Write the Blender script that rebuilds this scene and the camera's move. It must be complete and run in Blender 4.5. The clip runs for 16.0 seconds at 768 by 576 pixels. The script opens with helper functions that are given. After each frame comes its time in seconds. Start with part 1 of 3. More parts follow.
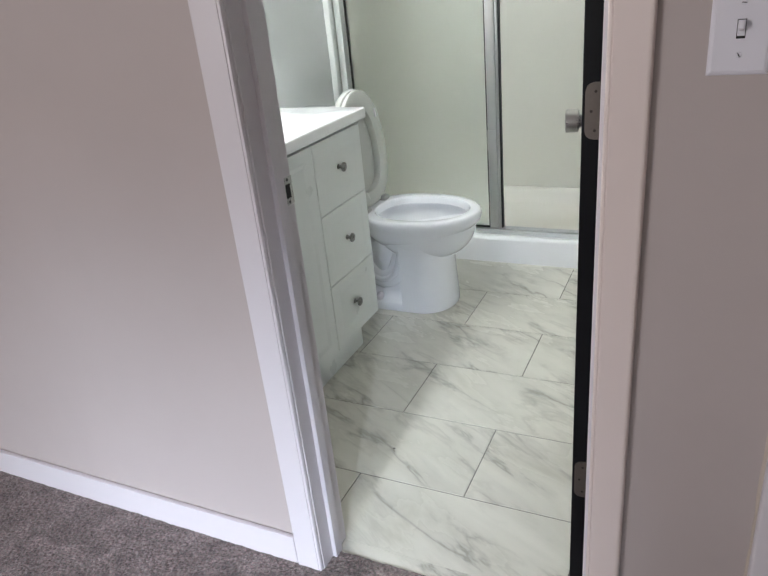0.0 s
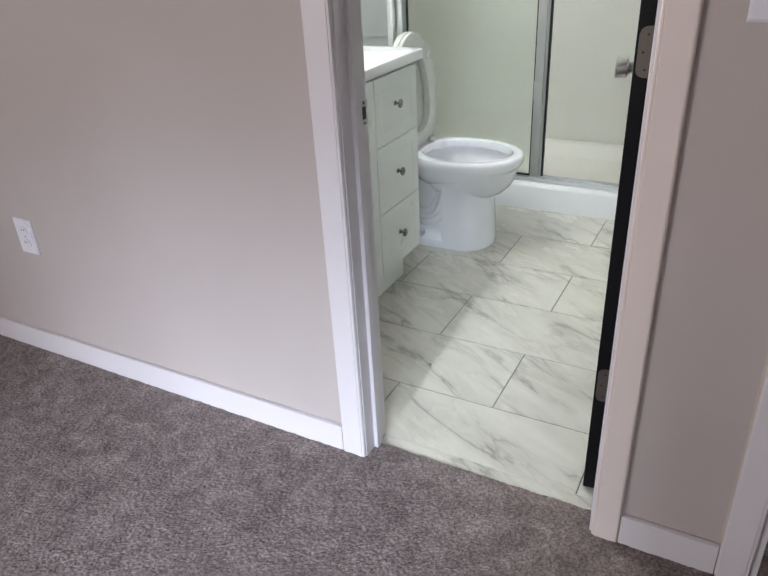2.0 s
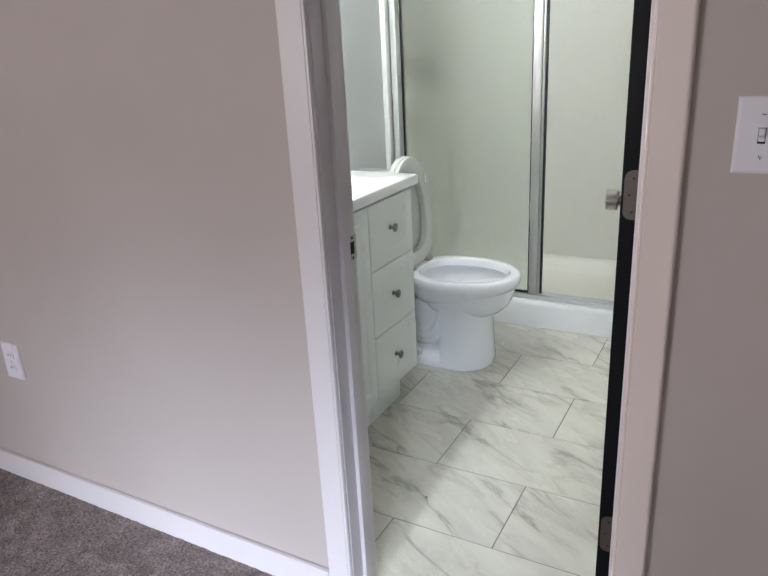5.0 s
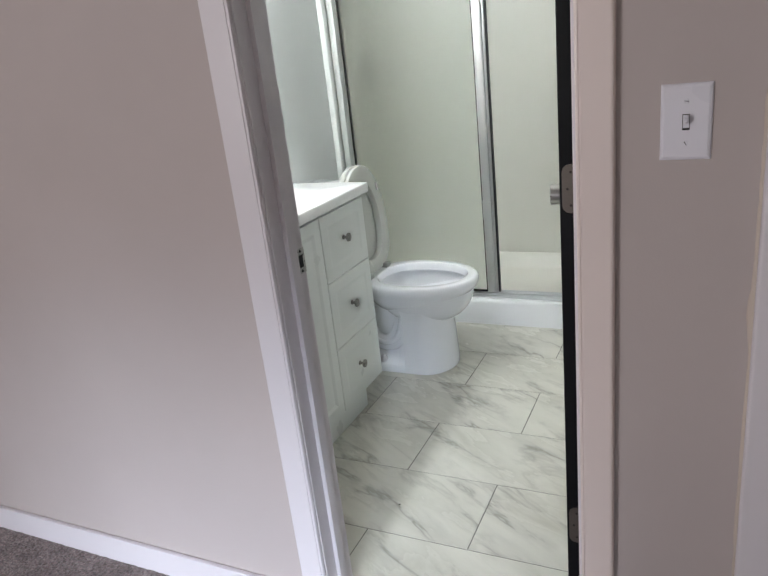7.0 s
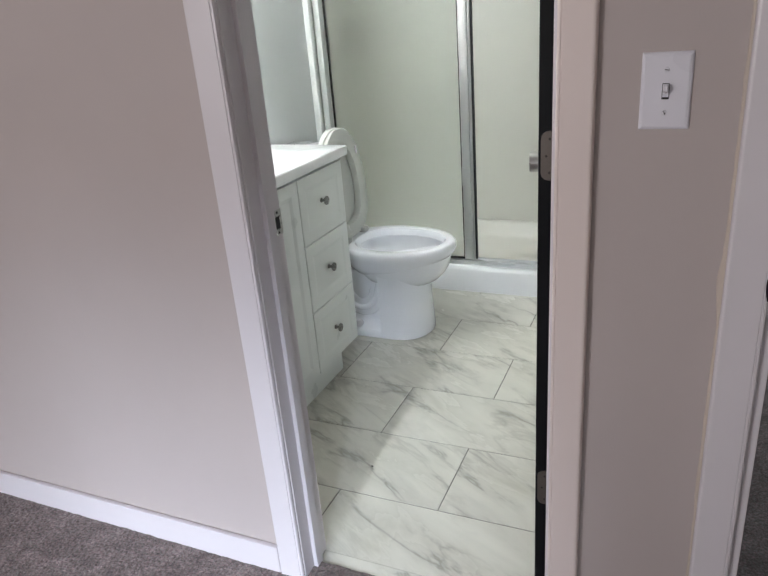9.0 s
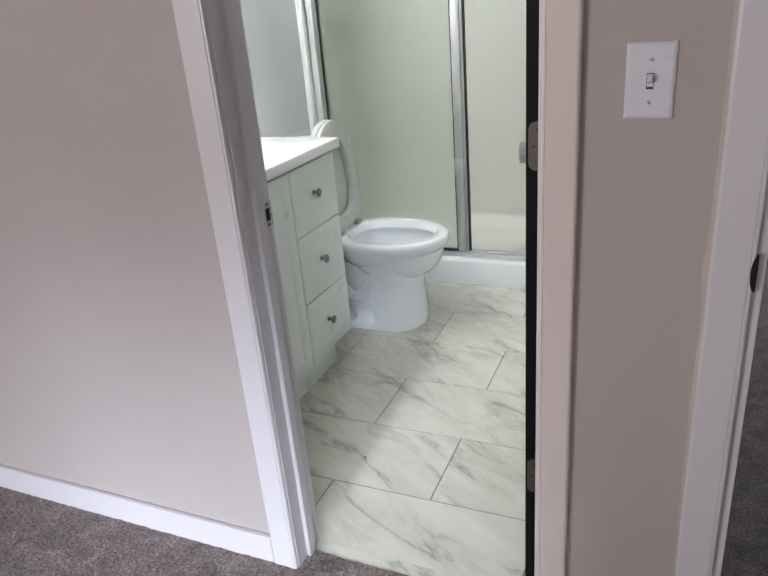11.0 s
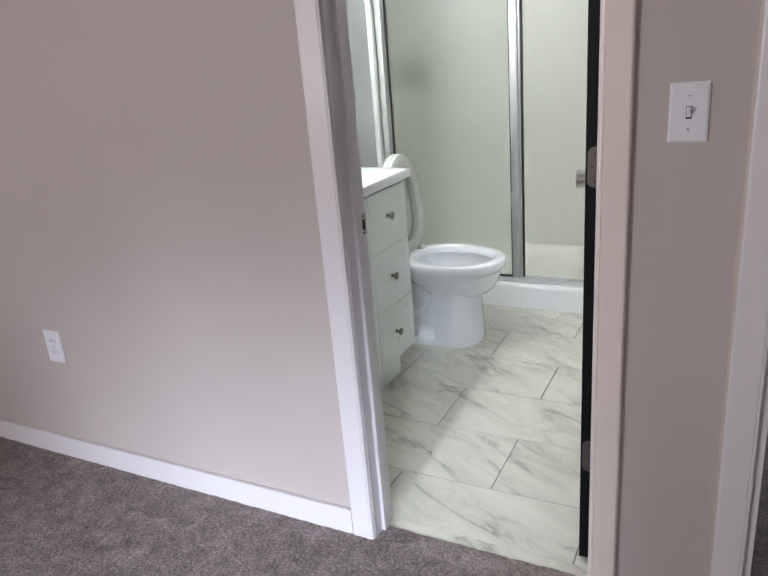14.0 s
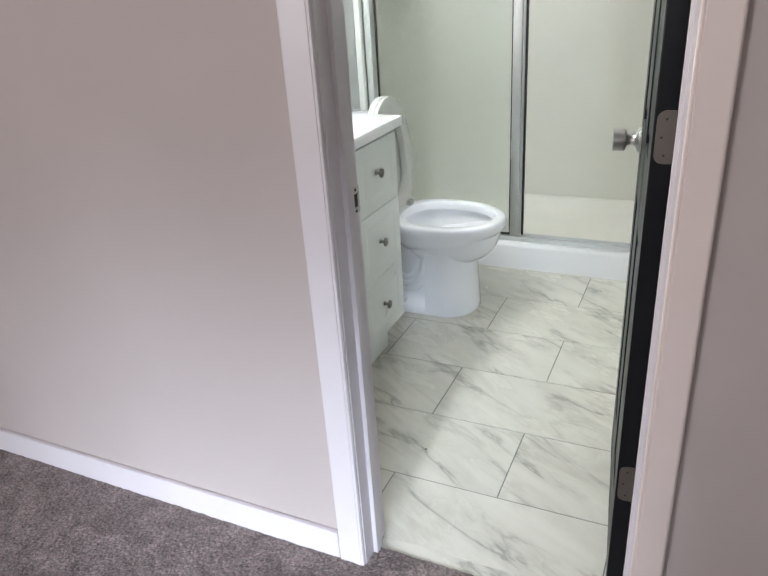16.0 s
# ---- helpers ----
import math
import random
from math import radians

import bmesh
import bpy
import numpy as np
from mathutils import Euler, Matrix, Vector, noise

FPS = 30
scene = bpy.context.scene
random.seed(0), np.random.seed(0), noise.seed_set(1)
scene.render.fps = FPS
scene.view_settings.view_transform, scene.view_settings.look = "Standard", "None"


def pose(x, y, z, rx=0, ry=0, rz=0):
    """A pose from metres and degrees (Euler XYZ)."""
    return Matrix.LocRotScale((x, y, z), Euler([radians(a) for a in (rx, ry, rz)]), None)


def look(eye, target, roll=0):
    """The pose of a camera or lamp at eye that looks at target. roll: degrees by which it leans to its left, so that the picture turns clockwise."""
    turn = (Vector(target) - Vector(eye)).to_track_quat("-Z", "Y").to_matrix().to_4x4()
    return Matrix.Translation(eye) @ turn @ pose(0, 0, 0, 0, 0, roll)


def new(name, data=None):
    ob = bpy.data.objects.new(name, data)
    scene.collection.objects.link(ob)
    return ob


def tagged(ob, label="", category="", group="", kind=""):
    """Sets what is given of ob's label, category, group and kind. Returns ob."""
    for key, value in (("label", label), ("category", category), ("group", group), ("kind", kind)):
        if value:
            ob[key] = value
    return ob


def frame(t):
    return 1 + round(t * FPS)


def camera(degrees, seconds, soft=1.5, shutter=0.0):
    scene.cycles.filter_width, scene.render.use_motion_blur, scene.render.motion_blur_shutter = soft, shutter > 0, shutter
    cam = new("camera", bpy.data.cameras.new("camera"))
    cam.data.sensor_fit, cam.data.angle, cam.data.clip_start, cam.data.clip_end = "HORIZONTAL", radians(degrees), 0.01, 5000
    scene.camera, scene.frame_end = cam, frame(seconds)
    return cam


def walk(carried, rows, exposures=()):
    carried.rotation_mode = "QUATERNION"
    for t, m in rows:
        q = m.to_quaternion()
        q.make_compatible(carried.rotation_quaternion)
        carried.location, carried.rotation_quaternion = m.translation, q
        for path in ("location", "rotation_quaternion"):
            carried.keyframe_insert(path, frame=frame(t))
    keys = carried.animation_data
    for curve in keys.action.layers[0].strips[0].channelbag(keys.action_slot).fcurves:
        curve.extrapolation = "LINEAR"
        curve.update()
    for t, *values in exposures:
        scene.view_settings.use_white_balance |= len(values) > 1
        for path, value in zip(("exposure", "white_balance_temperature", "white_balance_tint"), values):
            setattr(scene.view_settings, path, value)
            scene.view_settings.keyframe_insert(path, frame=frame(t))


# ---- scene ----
cam = camera(58.7, 16.0, soft=1.5)
PATH = [
    (0, (-0.029, 0.044, 1.27), (-0.858, 1.662, 0.437), -5.9),
    (0.5, (-0.032, 0.009, 1.247), (-0.909, 1.528, 0.287), -6.7),
    (1, (-0.054, -0.112, 1.262), (-0.927, 1.41, 0.303), -4.4),
    (1.5, (-0.06, -0.211, 1.238), (-0.93, 1.322, 0.293), -3.3),
    (2, (-0.006, -0.175, 1.271), (-0.875, 1.359, 0.328), -3.1),
    (2.5, (0.038, -0.098, 1.284), (-0.929, 1.403, 0.384), -5.2),
    (3, (-0.011, -0.1, 1.294), (-0.965, 1.409, 0.392), -4.8),
    (3.5, (-0.019, -0.118, 1.318), (-0.958, 1.483, 0.575), -3.0),
    (4, (-0.02, -0.101, 1.318), (-0.977, 1.518, 0.637), -2.4),
    (6.5, (0.023, -0.083, 1.314), (-0.825, 1.605, 0.658), -5.3),
    (7, (0.023, -0.072, 1.314), (-0.824, 1.617, 0.659), -6.5),
    (7.5, (0.023, -0.074, 1.311), (-0.819, 1.615, 0.65), -6.7),
    (8, (0.026, -0.067, 1.305), (-0.781, 1.621, 0.598), -5.6),
    (8.5, (0.025, -0.071, 1.31), (-0.759, 1.613, 0.571), -4.7),
    (11, (0.041, -0.075, 1.307), (-0.729, 1.601, 0.534), -4.9),
    (11.5, (0.071, -0.086, 1.307), (-0.674, 1.6, 0.531), -4.8),
    (12, (0.113, -0.105, 1.301), (-0.64, 1.578, 0.527), -3.9),
    (12.5, (0.119, -0.135, 1.297), (-0.792, 1.454, 0.495), -4.7),
    (13, (0.101, -0.237, 1.316), (-0.885, 1.311, 0.52), -4.4),
    (13.5, (0.082, -0.323, 1.336), (-0.873, 1.306, 0.678), -5.8),
    (14, (0.075, -0.368, 1.317), (-0.818, 1.299, 0.666), -4.8),
    (14.5, (0.023, -0.24, 1.282), (-0.804, 1.399, 0.487), -3.5),
    (15, (-0.053, -0.109, 1.301), (-0.931, 1.482, 0.465), -5.0),
    (15.5, (-0.131, -0.075, 1.318), (-0.999, 1.522, 0.482), -4.3),
    (16, (-0.138, -0.056, 1.321), (-0.938, 1.574, 0.482), -3.8),
]
walk(cam, [(t, look(eye, target, roll)) for t, eye, target, roll in PATH], exposures=[(0, -0.03), (1.5, 0.02), (4, -0.02), (6.5, -0.10), (8.5, -0.09), (11, -0.01), (14, 0.01), (15, 0.09), (15.5, 0.14), (16, 0.16)])

# ---- light ----
world = bpy.data.worlds.new("sky")
scene.world = world
world.use_nodes = True
sky = world.node_tree.nodes.new("ShaderNodeTexSky")
sky.sky_type, sky.sun_disc, sky.sun_elevation, sky.sun_rotation = "NISHITA", False, radians(40), radians(200)
world.node_tree.links.new(sky.outputs[0], world.node_tree.nodes["Background"].inputs[0])
world.node_tree.nodes["Background"].inputs[1].default_value = 0.1
scene.view_settings.exposure = 0.0

GLOBE = 178.0                    # emission of the vanity globes
DAY = 270.0                     # watts of sky light that falls in through the bedroom window


def area_lamp(name, place, target, size, size_y, watts, colour, spread=180):
    data = bpy.data.lights.new(name, "AREA")
    data.shape, data.size, data.size_y, data.energy, data.color, data.spread = "RECTANGLE", size, size_y, watts, colour, radians(spread)
    ob = new(name, data)
    ob.matrix_world = look(place, target)
    return ob


area_lamp("window_daylight", (-0.20, -7.60, 4.35), (-0.60, 1.03, 0.0), 0.65, 3.1, DAY, (0.73, 0.83, 1.0), 60)
area_lamp("window_sky", (-2.70, -3.22, 1.45), (-0.5, 1.0, 1.3), 1.3, 1.2, 46.0, (0.93, 0.895, 0.93), 140)
area_lamp("side_window_sky", (0.775, -3.22, 1.27), (-0.6, 1.0, 0.7), 0.56, 1.2, 6.5, (0.86, 0.93, 1.0))
area_lamp("side_window_daylight", (2.50, -7.60, 3.20), (-0.90, 2.20, 0.05), 0.4, 1.0, 58.0, (0.73, 0.83, 1.0), 60)
# unseen fill lamp, added to brighten the far room
area_lamp("far_room_fill", (3.07, 4.5, 1.5), (0.7, 3.6, 0.0), 1.1, 1.1, 26.0, (1.0, 0.91, 0.84), 130)


# ---- materials ----
def material(name, base, rough=0.5, metal=0.0, spec=0.5):
    m = bpy.data.materials.new(name)
    m.use_nodes = True
    b = m.node_tree.nodes["Principled BSDF"]
    b.inputs["Base Color"].default_value = (*base, 1)
    b.inputs["Roughness"].default_value, b.inputs["Metallic"].default_value = rough, metal
    b.inputs["Specular IOR Level"].default_value = spec
    return m, m.node_tree, b


def node(tree, kind, **given):
    n = tree.nodes.new(kind)
    for key, value in given.items():
        n.inputs[key.replace("_", " ")].default_value = value
    return n


def coords(tree, scale=(1, 1, 1), turn=0.0, vary=0.0):
    """World-size object coordinates, turned about z and, if asked, shifted by each object's random number."""
    c = tree.nodes.new("ShaderNodeTexCoord")
    m = tree.nodes.new("ShaderNodeMapping")
    m.inputs["Scale"].default_value, m.inputs["Rotation"].default_value = scale, (0, 0, radians(turn))
    tree.links.new(c.outputs["Object"], m.inputs["Vector"])
    if vary:
        info = tree.nodes.new("ShaderNodeObjectInfo")
        add = tree.nodes.new("ShaderNodeVectorMath")
        add.operation = "MULTIPLY_ADD"
        comb = tree.nodes.new("ShaderNodeCombineXYZ")
        for k in range(3):
            tree.links.new(info.outputs["Random"], comb.inputs[k])
        tree.links.new(comb.outputs[0], add.inputs[0])
        add.inputs[1].default_value = (vary, vary * 1.7, vary * 0.6)
        tree.links.new(m.outputs[0], add.inputs[2])
        return add.outputs[0]
    return m.outputs[0]


def ramp(tree, fac, stops):
    r = tree.nodes.new("ShaderNodeValToRGB")
    while len(r.color_ramp.elements) < len(stops):
        r.color_ramp.elements.new(0.5)
    for e, (p, c) in zip(r.color_ramp.elements, stops):
        e.position, e.color = p, (*c, 1)
    tree.links.new(fac, r.inputs[0])
    return r.outputs[0]


def noise_tex(tree, vector, scale, detail=3.0, rough=0.5, distort=0.0):
    n = node(tree, "ShaderNodeTexNoise", Scale=scale, Detail=detail, Roughness=rough, Distortion=distort)
    tree.links.new(vector, n.inputs["Vector"])
    return n.outputs["Fac"]


def mix(tree, fac, a, b, kind="MIX"):
    m = tree.nodes.new("ShaderNodeMix")
    m.data_type, m.blend_type = "RGBA", kind
    for value, slot in ((fac, 0), (a, 6), (b, 7)):
        if hasattr(value, "is_linked"):
            tree.links.new(value, m.inputs[slot])
        else:
            m.inputs[slot].default_value = value if slot == 0 else (*value, 1)
    return m.outputs[2]


def relief(tree, shader, height, strength, distance):
    b = node(tree, "ShaderNodeBump", Strength=strength, Distance=distance)
    tree.links.new(height, b.inputs["Height"])
    tree.links.new(b.outputs[0], shader.inputs["Normal"])


def painted(name, base, rough, mottle=0.04, texture=0.15, grain=260.0, spec=0.4):
    """Paint: slight mottling in colour and gloss, fine roller or brush relief."""
    m, t, b = material(name, base, rough, spec=spec)
    v = coords(t)
    big = noise_tex(t, v, 2.3, 4)
    c = ramp(t, big, [(0.3, tuple(x * (1 - mottle) for x in base)), (0.7, tuple(min(1, x * (1 + mottle)) for x in base))])
    t.links.new(c, b.inputs["Base Color"])
    g = ramp(t, noise_tex(t, v, 9.0, 4), [(0.3, (rough - 0.06,) * 3), (0.7, (rough + 0.06,) * 3)])
    t.links.new(g, b.inputs["Roughness"])
    relief(t, b, noise_tex(t, v, grain, 3), texture, 0.001)
    return m


WALL = painted("greige_wall_paint", (0.498, 0.436, 0.412), 0.62, 0.035, 0.25, 240)
BATH_WALL = painted("pale_grey_bath_paint", (0.62, 0.64, 0.63), 0.5, 0.03, 0.2, 240)
TRIM = painted("white_trim_paint", (0.715, 0.672, 0.686), 0.38, 0.02, 0.12, 60)
CEIL = painted("ceiling_paint", (0.80, 0.79, 0.77), 0.8, 0.02, 0.4, 90)
VANITY = painted("white_cabinet_lacquer", (0.77, 0.795, 0.775), 0.33, 0.012, 0.05, 120)
COUNTER = painted("white_cultured_marble", (0.86, 0.87, 0.87), 0.14, 0.01, 0.02, 30, 0.5)
PLASTIC = painted("white_plastic", (0.76, 0.745, 0.79), 0.28, 0.01, 0.05, 200)
# near-black; on slots, holes and gaps it stands in for the shade inside
SLOT, _, _ = material("near_black", (0.015, 0.013, 0.013), 0.7)
BLACK = painted("black_door_paint", (0.0045, 0.0045, 0.006), 0.38, 0.2, 0.2, 70, 0.2)
CREAM = painted("cream_acrylic", (0.70, 0.69, 0.632), 0.34, 0.01, 0.0, 12)
PAN = painted("white_acrylic_pan", (0.82, 0.80, 0.74), 0.34, 0.01, 0.0, 12)
CURB = painted("white_curb", (0.80, 0.80, 0.805), 0.35, 0.012, 0.04, 30)
RUBBER, _, _ = material("black_gasket", (0.008, 0.009, 0.009), 0.55)
HINGE_PLASTIC = painted("grey_hinge_plastic", (0.36, 0.36, 0.34), 0.35, 0.02, 0.05, 60)
SEAT = painted("white_seat_plastic", (0.60, 0.61, 0.575), 0.22, 0.01, 0.02, 60)


def porcelain():
    m, t, b = material("white_porcelain", (0.80, 0.81, 0.84), 0.12)
    b.inputs["Coat Weight"].default_value, b.inputs["Coat Roughness"].default_value = 0.7, 0.05
    v = coords(t)
    t.links.new(ramp(t, noise_tex(t, v, 6, 3), [(0.3, (0.85, 0.86, 0.89)), (0.7, (0.875, 0.885, 0.91))]), b.inputs["Base Color"])
    relief(t, b, noise_tex(t, v, 22, 2), 0.012, 0.002)
    return m


def metal(name, base, rough, stretch, pure=1.0):
    m, t, b = material(name, base, rough, pure)
    v = coords(t, stretch)
    n = noise_tex(t, v, 40, 4)
    t.links.new(ramp(t, n, [(0.3, (rough - 0.06,) * 3), (0.75, (rough + 0.08,) * 3)]), b.inputs["Roughness"])
    relief(t, b, n, 0.012, 0.0004)
    return m


PORCELAIN = porcelain()
WATER, _, _ = material("toilet_water", (0.80, 0.83, 0.83), 0.03)
ALU = metal("satin_aluminium", (0.66, 0.67, 0.67), 0.38, (12, 12, 0.6), 0.85)
# pale base and low metal stand in for the wall jamb's light reflection
PALE_ALU = metal("pale_aluminium", (0.60, 0.63, 0.61), 0.45, (12, 12, 0.6), 0.25)
NICKEL = metal("brushed_nickel", (0.52, 0.505, 0.485), 0.31, (1, 6, 6))
KNOB = metal("dark_satin_nickel", (0.27, 0.265, 0.255), 0.28, (1, 6, 6))
SCREW = metal("dark_screw_steel", (0.07, 0.062, 0.056), 0.45, (8, 8, 8))
HINGE = metal("dull_hinge_steel", (0.17, 0.148, 0.132), 0.5, (8, 8, 8))


def obscure_glass():
    m, t, b = material("obscure_shower_glass", (0.95, 0.97, 0.955), 0.42)
    b.inputs["Transmission Weight"].default_value, b.inputs["IOR"].default_value = 1.0, 1.25
    relief(t, b, noise_tex(t, coords(t), 55, 2), 0.15, 0.002)
    return m


GLASS = obscure_glass()


def carpet_fibre(name, dark, mid, light):
    m, t, b = material(name, mid, 0.95, spec=0.1)
    v = coords(t)
    clump = noise_tex(t, v, 14, 7, 0.72, 0.6)
    tuft = noise_tex(t, v, 150, 3, 0.75)
    speck = noise_tex(t, v, 420, 2, 0.6)
    tint = noise_tex(t, v, 230, 1, 0.5)
    a = ramp(t, clump, [(0.30, dark), (0.5, mid), (0.70, light)])
    f = ramp(t, tuft, [(0.36, (0.56,) * 3), (0.5, (0.98,) * 3), (0.64, (1.48,) * 3)])
    g = ramp(t, speck, [(0.3, (0.80,) * 3), (0.7, (1.20,) * 3)])
    h = ramp(t, tint, [(0.38, (0.92, 1.0, 0.98)), (0.62, (1.12, 0.98, 1.01))])
    c = mix(t, 1.0, mix(t, 1.0, mix(t, 1.0, a, f, "MULTIPLY"), g, "MULTIPLY"), h, "MULTIPLY")
    t.links.new(c, b.inputs["Base Color"])
    relief(t, b, speck, 0.35, 0.002)
    b.inputs["Sheen Weight"].default_value = 0.2
    return m


CARPET = carpet_fibre("taupe_frieze_carpet", (0.118, 0.096, 0.090), (0.192, 0.160, 0.149), (0.282, 0.240, 0.225))
CARPET_DARK = carpet_fibre("slate_carpet", (0.125, 0.125, 0.136), (0.205, 0.205, 0.222), (0.30, 0.30, 0.32))


def marble_tile():
    """White marble-look porcelain: soft clouds and thin broken grey veins along one slant, each tile shifted by its own amount."""
    m, t, b = material("marble_look_tile", (0.74, 0.74, 0.70), 0.24)
    v = coords(t, (1, 1, 1), 31, 9.0)
    s = t.nodes.new("ShaderNodeMapping")
    s.inputs["Scale"].default_value = (1.3, 4.8, 1)
    t.links.new(v, s.inputs["Vector"])
    fine = t.nodes.new("ShaderNodeMapping")
    fine.inputs["Scale"].default_value = (3.6, 14, 1)
    t.links.new(v, fine.inputs["Vector"])

    def vein(vec, scale, width, distort, detail=5):
        n = noise_tex(t, vec, scale, detail, 0.55, distort)
        sub = t.nodes.new("ShaderNodeMath")
        sub.operation = "SUBTRACT"
        sub.inputs[1].default_value = 0.5
        t.links.new(n, sub.inputs[0])
        ab = t.nodes.new("ShaderNodeMath")
        ab.operation = "ABSOLUTE"
        t.links.new(sub.outputs[0], ab.inputs[0])
        return ramp(t, ab.outputs[0], [(0.0, (1, 1, 1)), (width * 0.35, (0.55,) * 3), (width, (0, 0, 0))])

    cloud = noise_tex(t, s.outputs[0], 1.7, 5, 0.6, 0.35)
    base = ramp(t, cloud, [(0.30, (0.50, 0.484, 0.416)), (0.47, (0.645, 0.630, 0.560)), (0.68, (0.705, 0.688, 0.615))])
    gate = ramp(t, noise_tex(t, s.outputs[0], 2.0, 3, 0.5), [(0.42, (0, 0, 0)), (0.60, (1, 1, 1))])
    v1 = mix(t, 1.0, vein(s.outputs[0], 1.30, 0.030, 0.40), gate, "MULTIPLY")
    wide = mix(t, 1.0, vein(s.outputs[0], 1.30, 0.115, 0.40), gate, "MULTIPLY")
    gate2 = ramp(t, noise_tex(t, v, 4.0, 3, 0.5), [(0.46, (0, 0, 0)), (0.62, (1, 1, 1))])
    v2 = mix(t, 1.0, vein(fine.outputs[0], 0.9, 0.06, 0.5), gate2, "MULTIPLY")
    c = mix(t, mix(t, 0.50, (0, 0, 0), wide), base, (0.45, 0.44, 0.40))
    c = mix(t, mix(t, 0.85, (0, 0, 0), v1), c, (0.33, 0.315, 0.275))
    c = mix(t, mix(t, 0.40, (0, 0, 0), v2), c, (0.37, 0.355, 0.315))
    t.links.new(c, b.inputs["Base Color"])
    t.links.new(ramp(t, cloud, [(0.3, (0.30,) * 3), (0.7, (0.22,) * 3)]), b.inputs["Roughness"])
    relief(t, b, noise_tex(t, v, 40, 3), 0.06, 0.002)
    return m


TILE = marble_tile()
GROUT = painted("grey_grout", (0.15, 0.147, 0.135), 0.9, 0.15, 0.6, 300)


def glowing(name, colour, strength):
    m, t, b = material(name, (0.9, 0.9, 0.88), 0.3)
    b.inputs["Emission Color"].default_value, b.inputs["Emission Strength"].default_value = (*colour, 1), strength
    return m


GLOBE_GLASS = glowing("lit_globe", (0.93, 0.985, 1.0), GLOBE)


# ---- mesh helpers ----
def box(bm, x0, x1, y0, y1, z0, z1, bevel=0.0, segments=2):
    made = bmesh.ops.create_cube(bm, size=1.0)["verts"]
    for v in made:
        v.co = Vector(((x0 + x1) / 2 + v.co.x * (x1 - x0), (y0 + y1) / 2 + v.co.y * (y1 - y0), (z0 + z1) / 2 + v.co.z * (z1 - z0)))
    if bevel:
        edges = list({e for v in made for e in v.link_edges})
        bmesh.ops.bevel(bm, geom=edges, offset=bevel, segments=segments, profile=0.5, affect="EDGES", clamp_overlap=True)
    return bm


def boxes(*rows, bevel=0.0):
    bm = bmesh.new()
    for row in rows:
        box(bm, *row, bevel=bevel)
    return bm


def lathe(bm, profile, centre, axis="z", steps=28):
    """A body of revolution: profile rows of radius and height along the axis."""
    rings = []
    for r, h in profile:
        ring = []
        for k in range(steps):
            a = 2 * math.pi * k / steps
            p = Vector((r * math.cos(a), r * math.sin(a), h))
            if axis == "x":
                p = Vector((p.z, p.x, p.y))
            elif axis == "y":
                p = Vector((p.y, p.z, p.x))
            ring.append(bm.verts.new(p + Vector(centre)))
        rings.append(ring)
    for a, b in zip(rings, rings[1:]):
        for k in range(steps):
            bm.faces.new((a[k], a[(k + 1) % steps], b[(k + 1) % steps], b[k]))
    bm.faces.new(rings[0][::-1])
    bm.faces.new(rings[-1])
    return bm


def loft(bm, rings, close_first=True, close_last=True):
    made = [[bm.verts.new(p) for p in ring] for ring in rings]
    n = len(made[0])
    for a, b in zip(made, made[1:]):
        for k in range(n):
            bm.faces.new((a[k], a[(k + 1) % n], b[(k + 1) % n], b[k]))
    if close_first:
        bm.faces.new(made[0][::-1])
    if close_last:
        bm.faces.new(made[-1])
    return bm


def prism(bm, outline, z0, z1):
    """An upright extrusion of a plan outline of (x, y) pairs."""
    return loft(bm, [[Vector((x, y, z)) for x, y in outline] for z in (z0, z1)])


def mesh_ob(name, bm, mat, smooth=False):
    bmesh.ops.recalc_face_normals(bm, faces=bm.faces)
    data = bpy.data.meshes.new(name)
    bm.to_mesh(data)
    bm.free()
    data.materials.append(mat)
    if smooth:
        data.polygons.foreach_set("use_smooth", [True] * len(data.polygons))
        data.set_sharp_from_angle(angle=radians(38))
    return new(name, data)


def part(name, bm, mat, parent, label="", smooth=True):
    ob = mesh_ob(name, bm, mat, smooth)
    ob.parent = parent
    ob.matrix_parent_inverse = parent.matrix_world.inverted()
    if label:
        tagged(ob, label)
    return ob


def thing(name, place, label, category, group=""):
    ob = new(name)
    ob.empty_display_size = 0.05
    ob.matrix_world = Matrix.Translation(place)
    ob.location = place
    bpy.context.view_layer.update()
    return tagged(ob, label, category, group)


def structure(name, bm, mat, label="", smooth=False):
    return tagged(mesh_ob(name, bm, mat, smooth), label, kind="structure")


# ---- plan (metres) ----
FRONT, BACK = 1.028, 1.143            # the wall between bedroom and bathroom
JL, JR = -0.764, -0.172               # bathroom door opening
J2 = 0.172                            # second doorway begins
SHOWER = 2.90                         # front of the shower curb
LEFT, RIGHT = -1.655, -0.045          # bathroom side walls
TALL = 2.42
CURB_TOP = 0.125

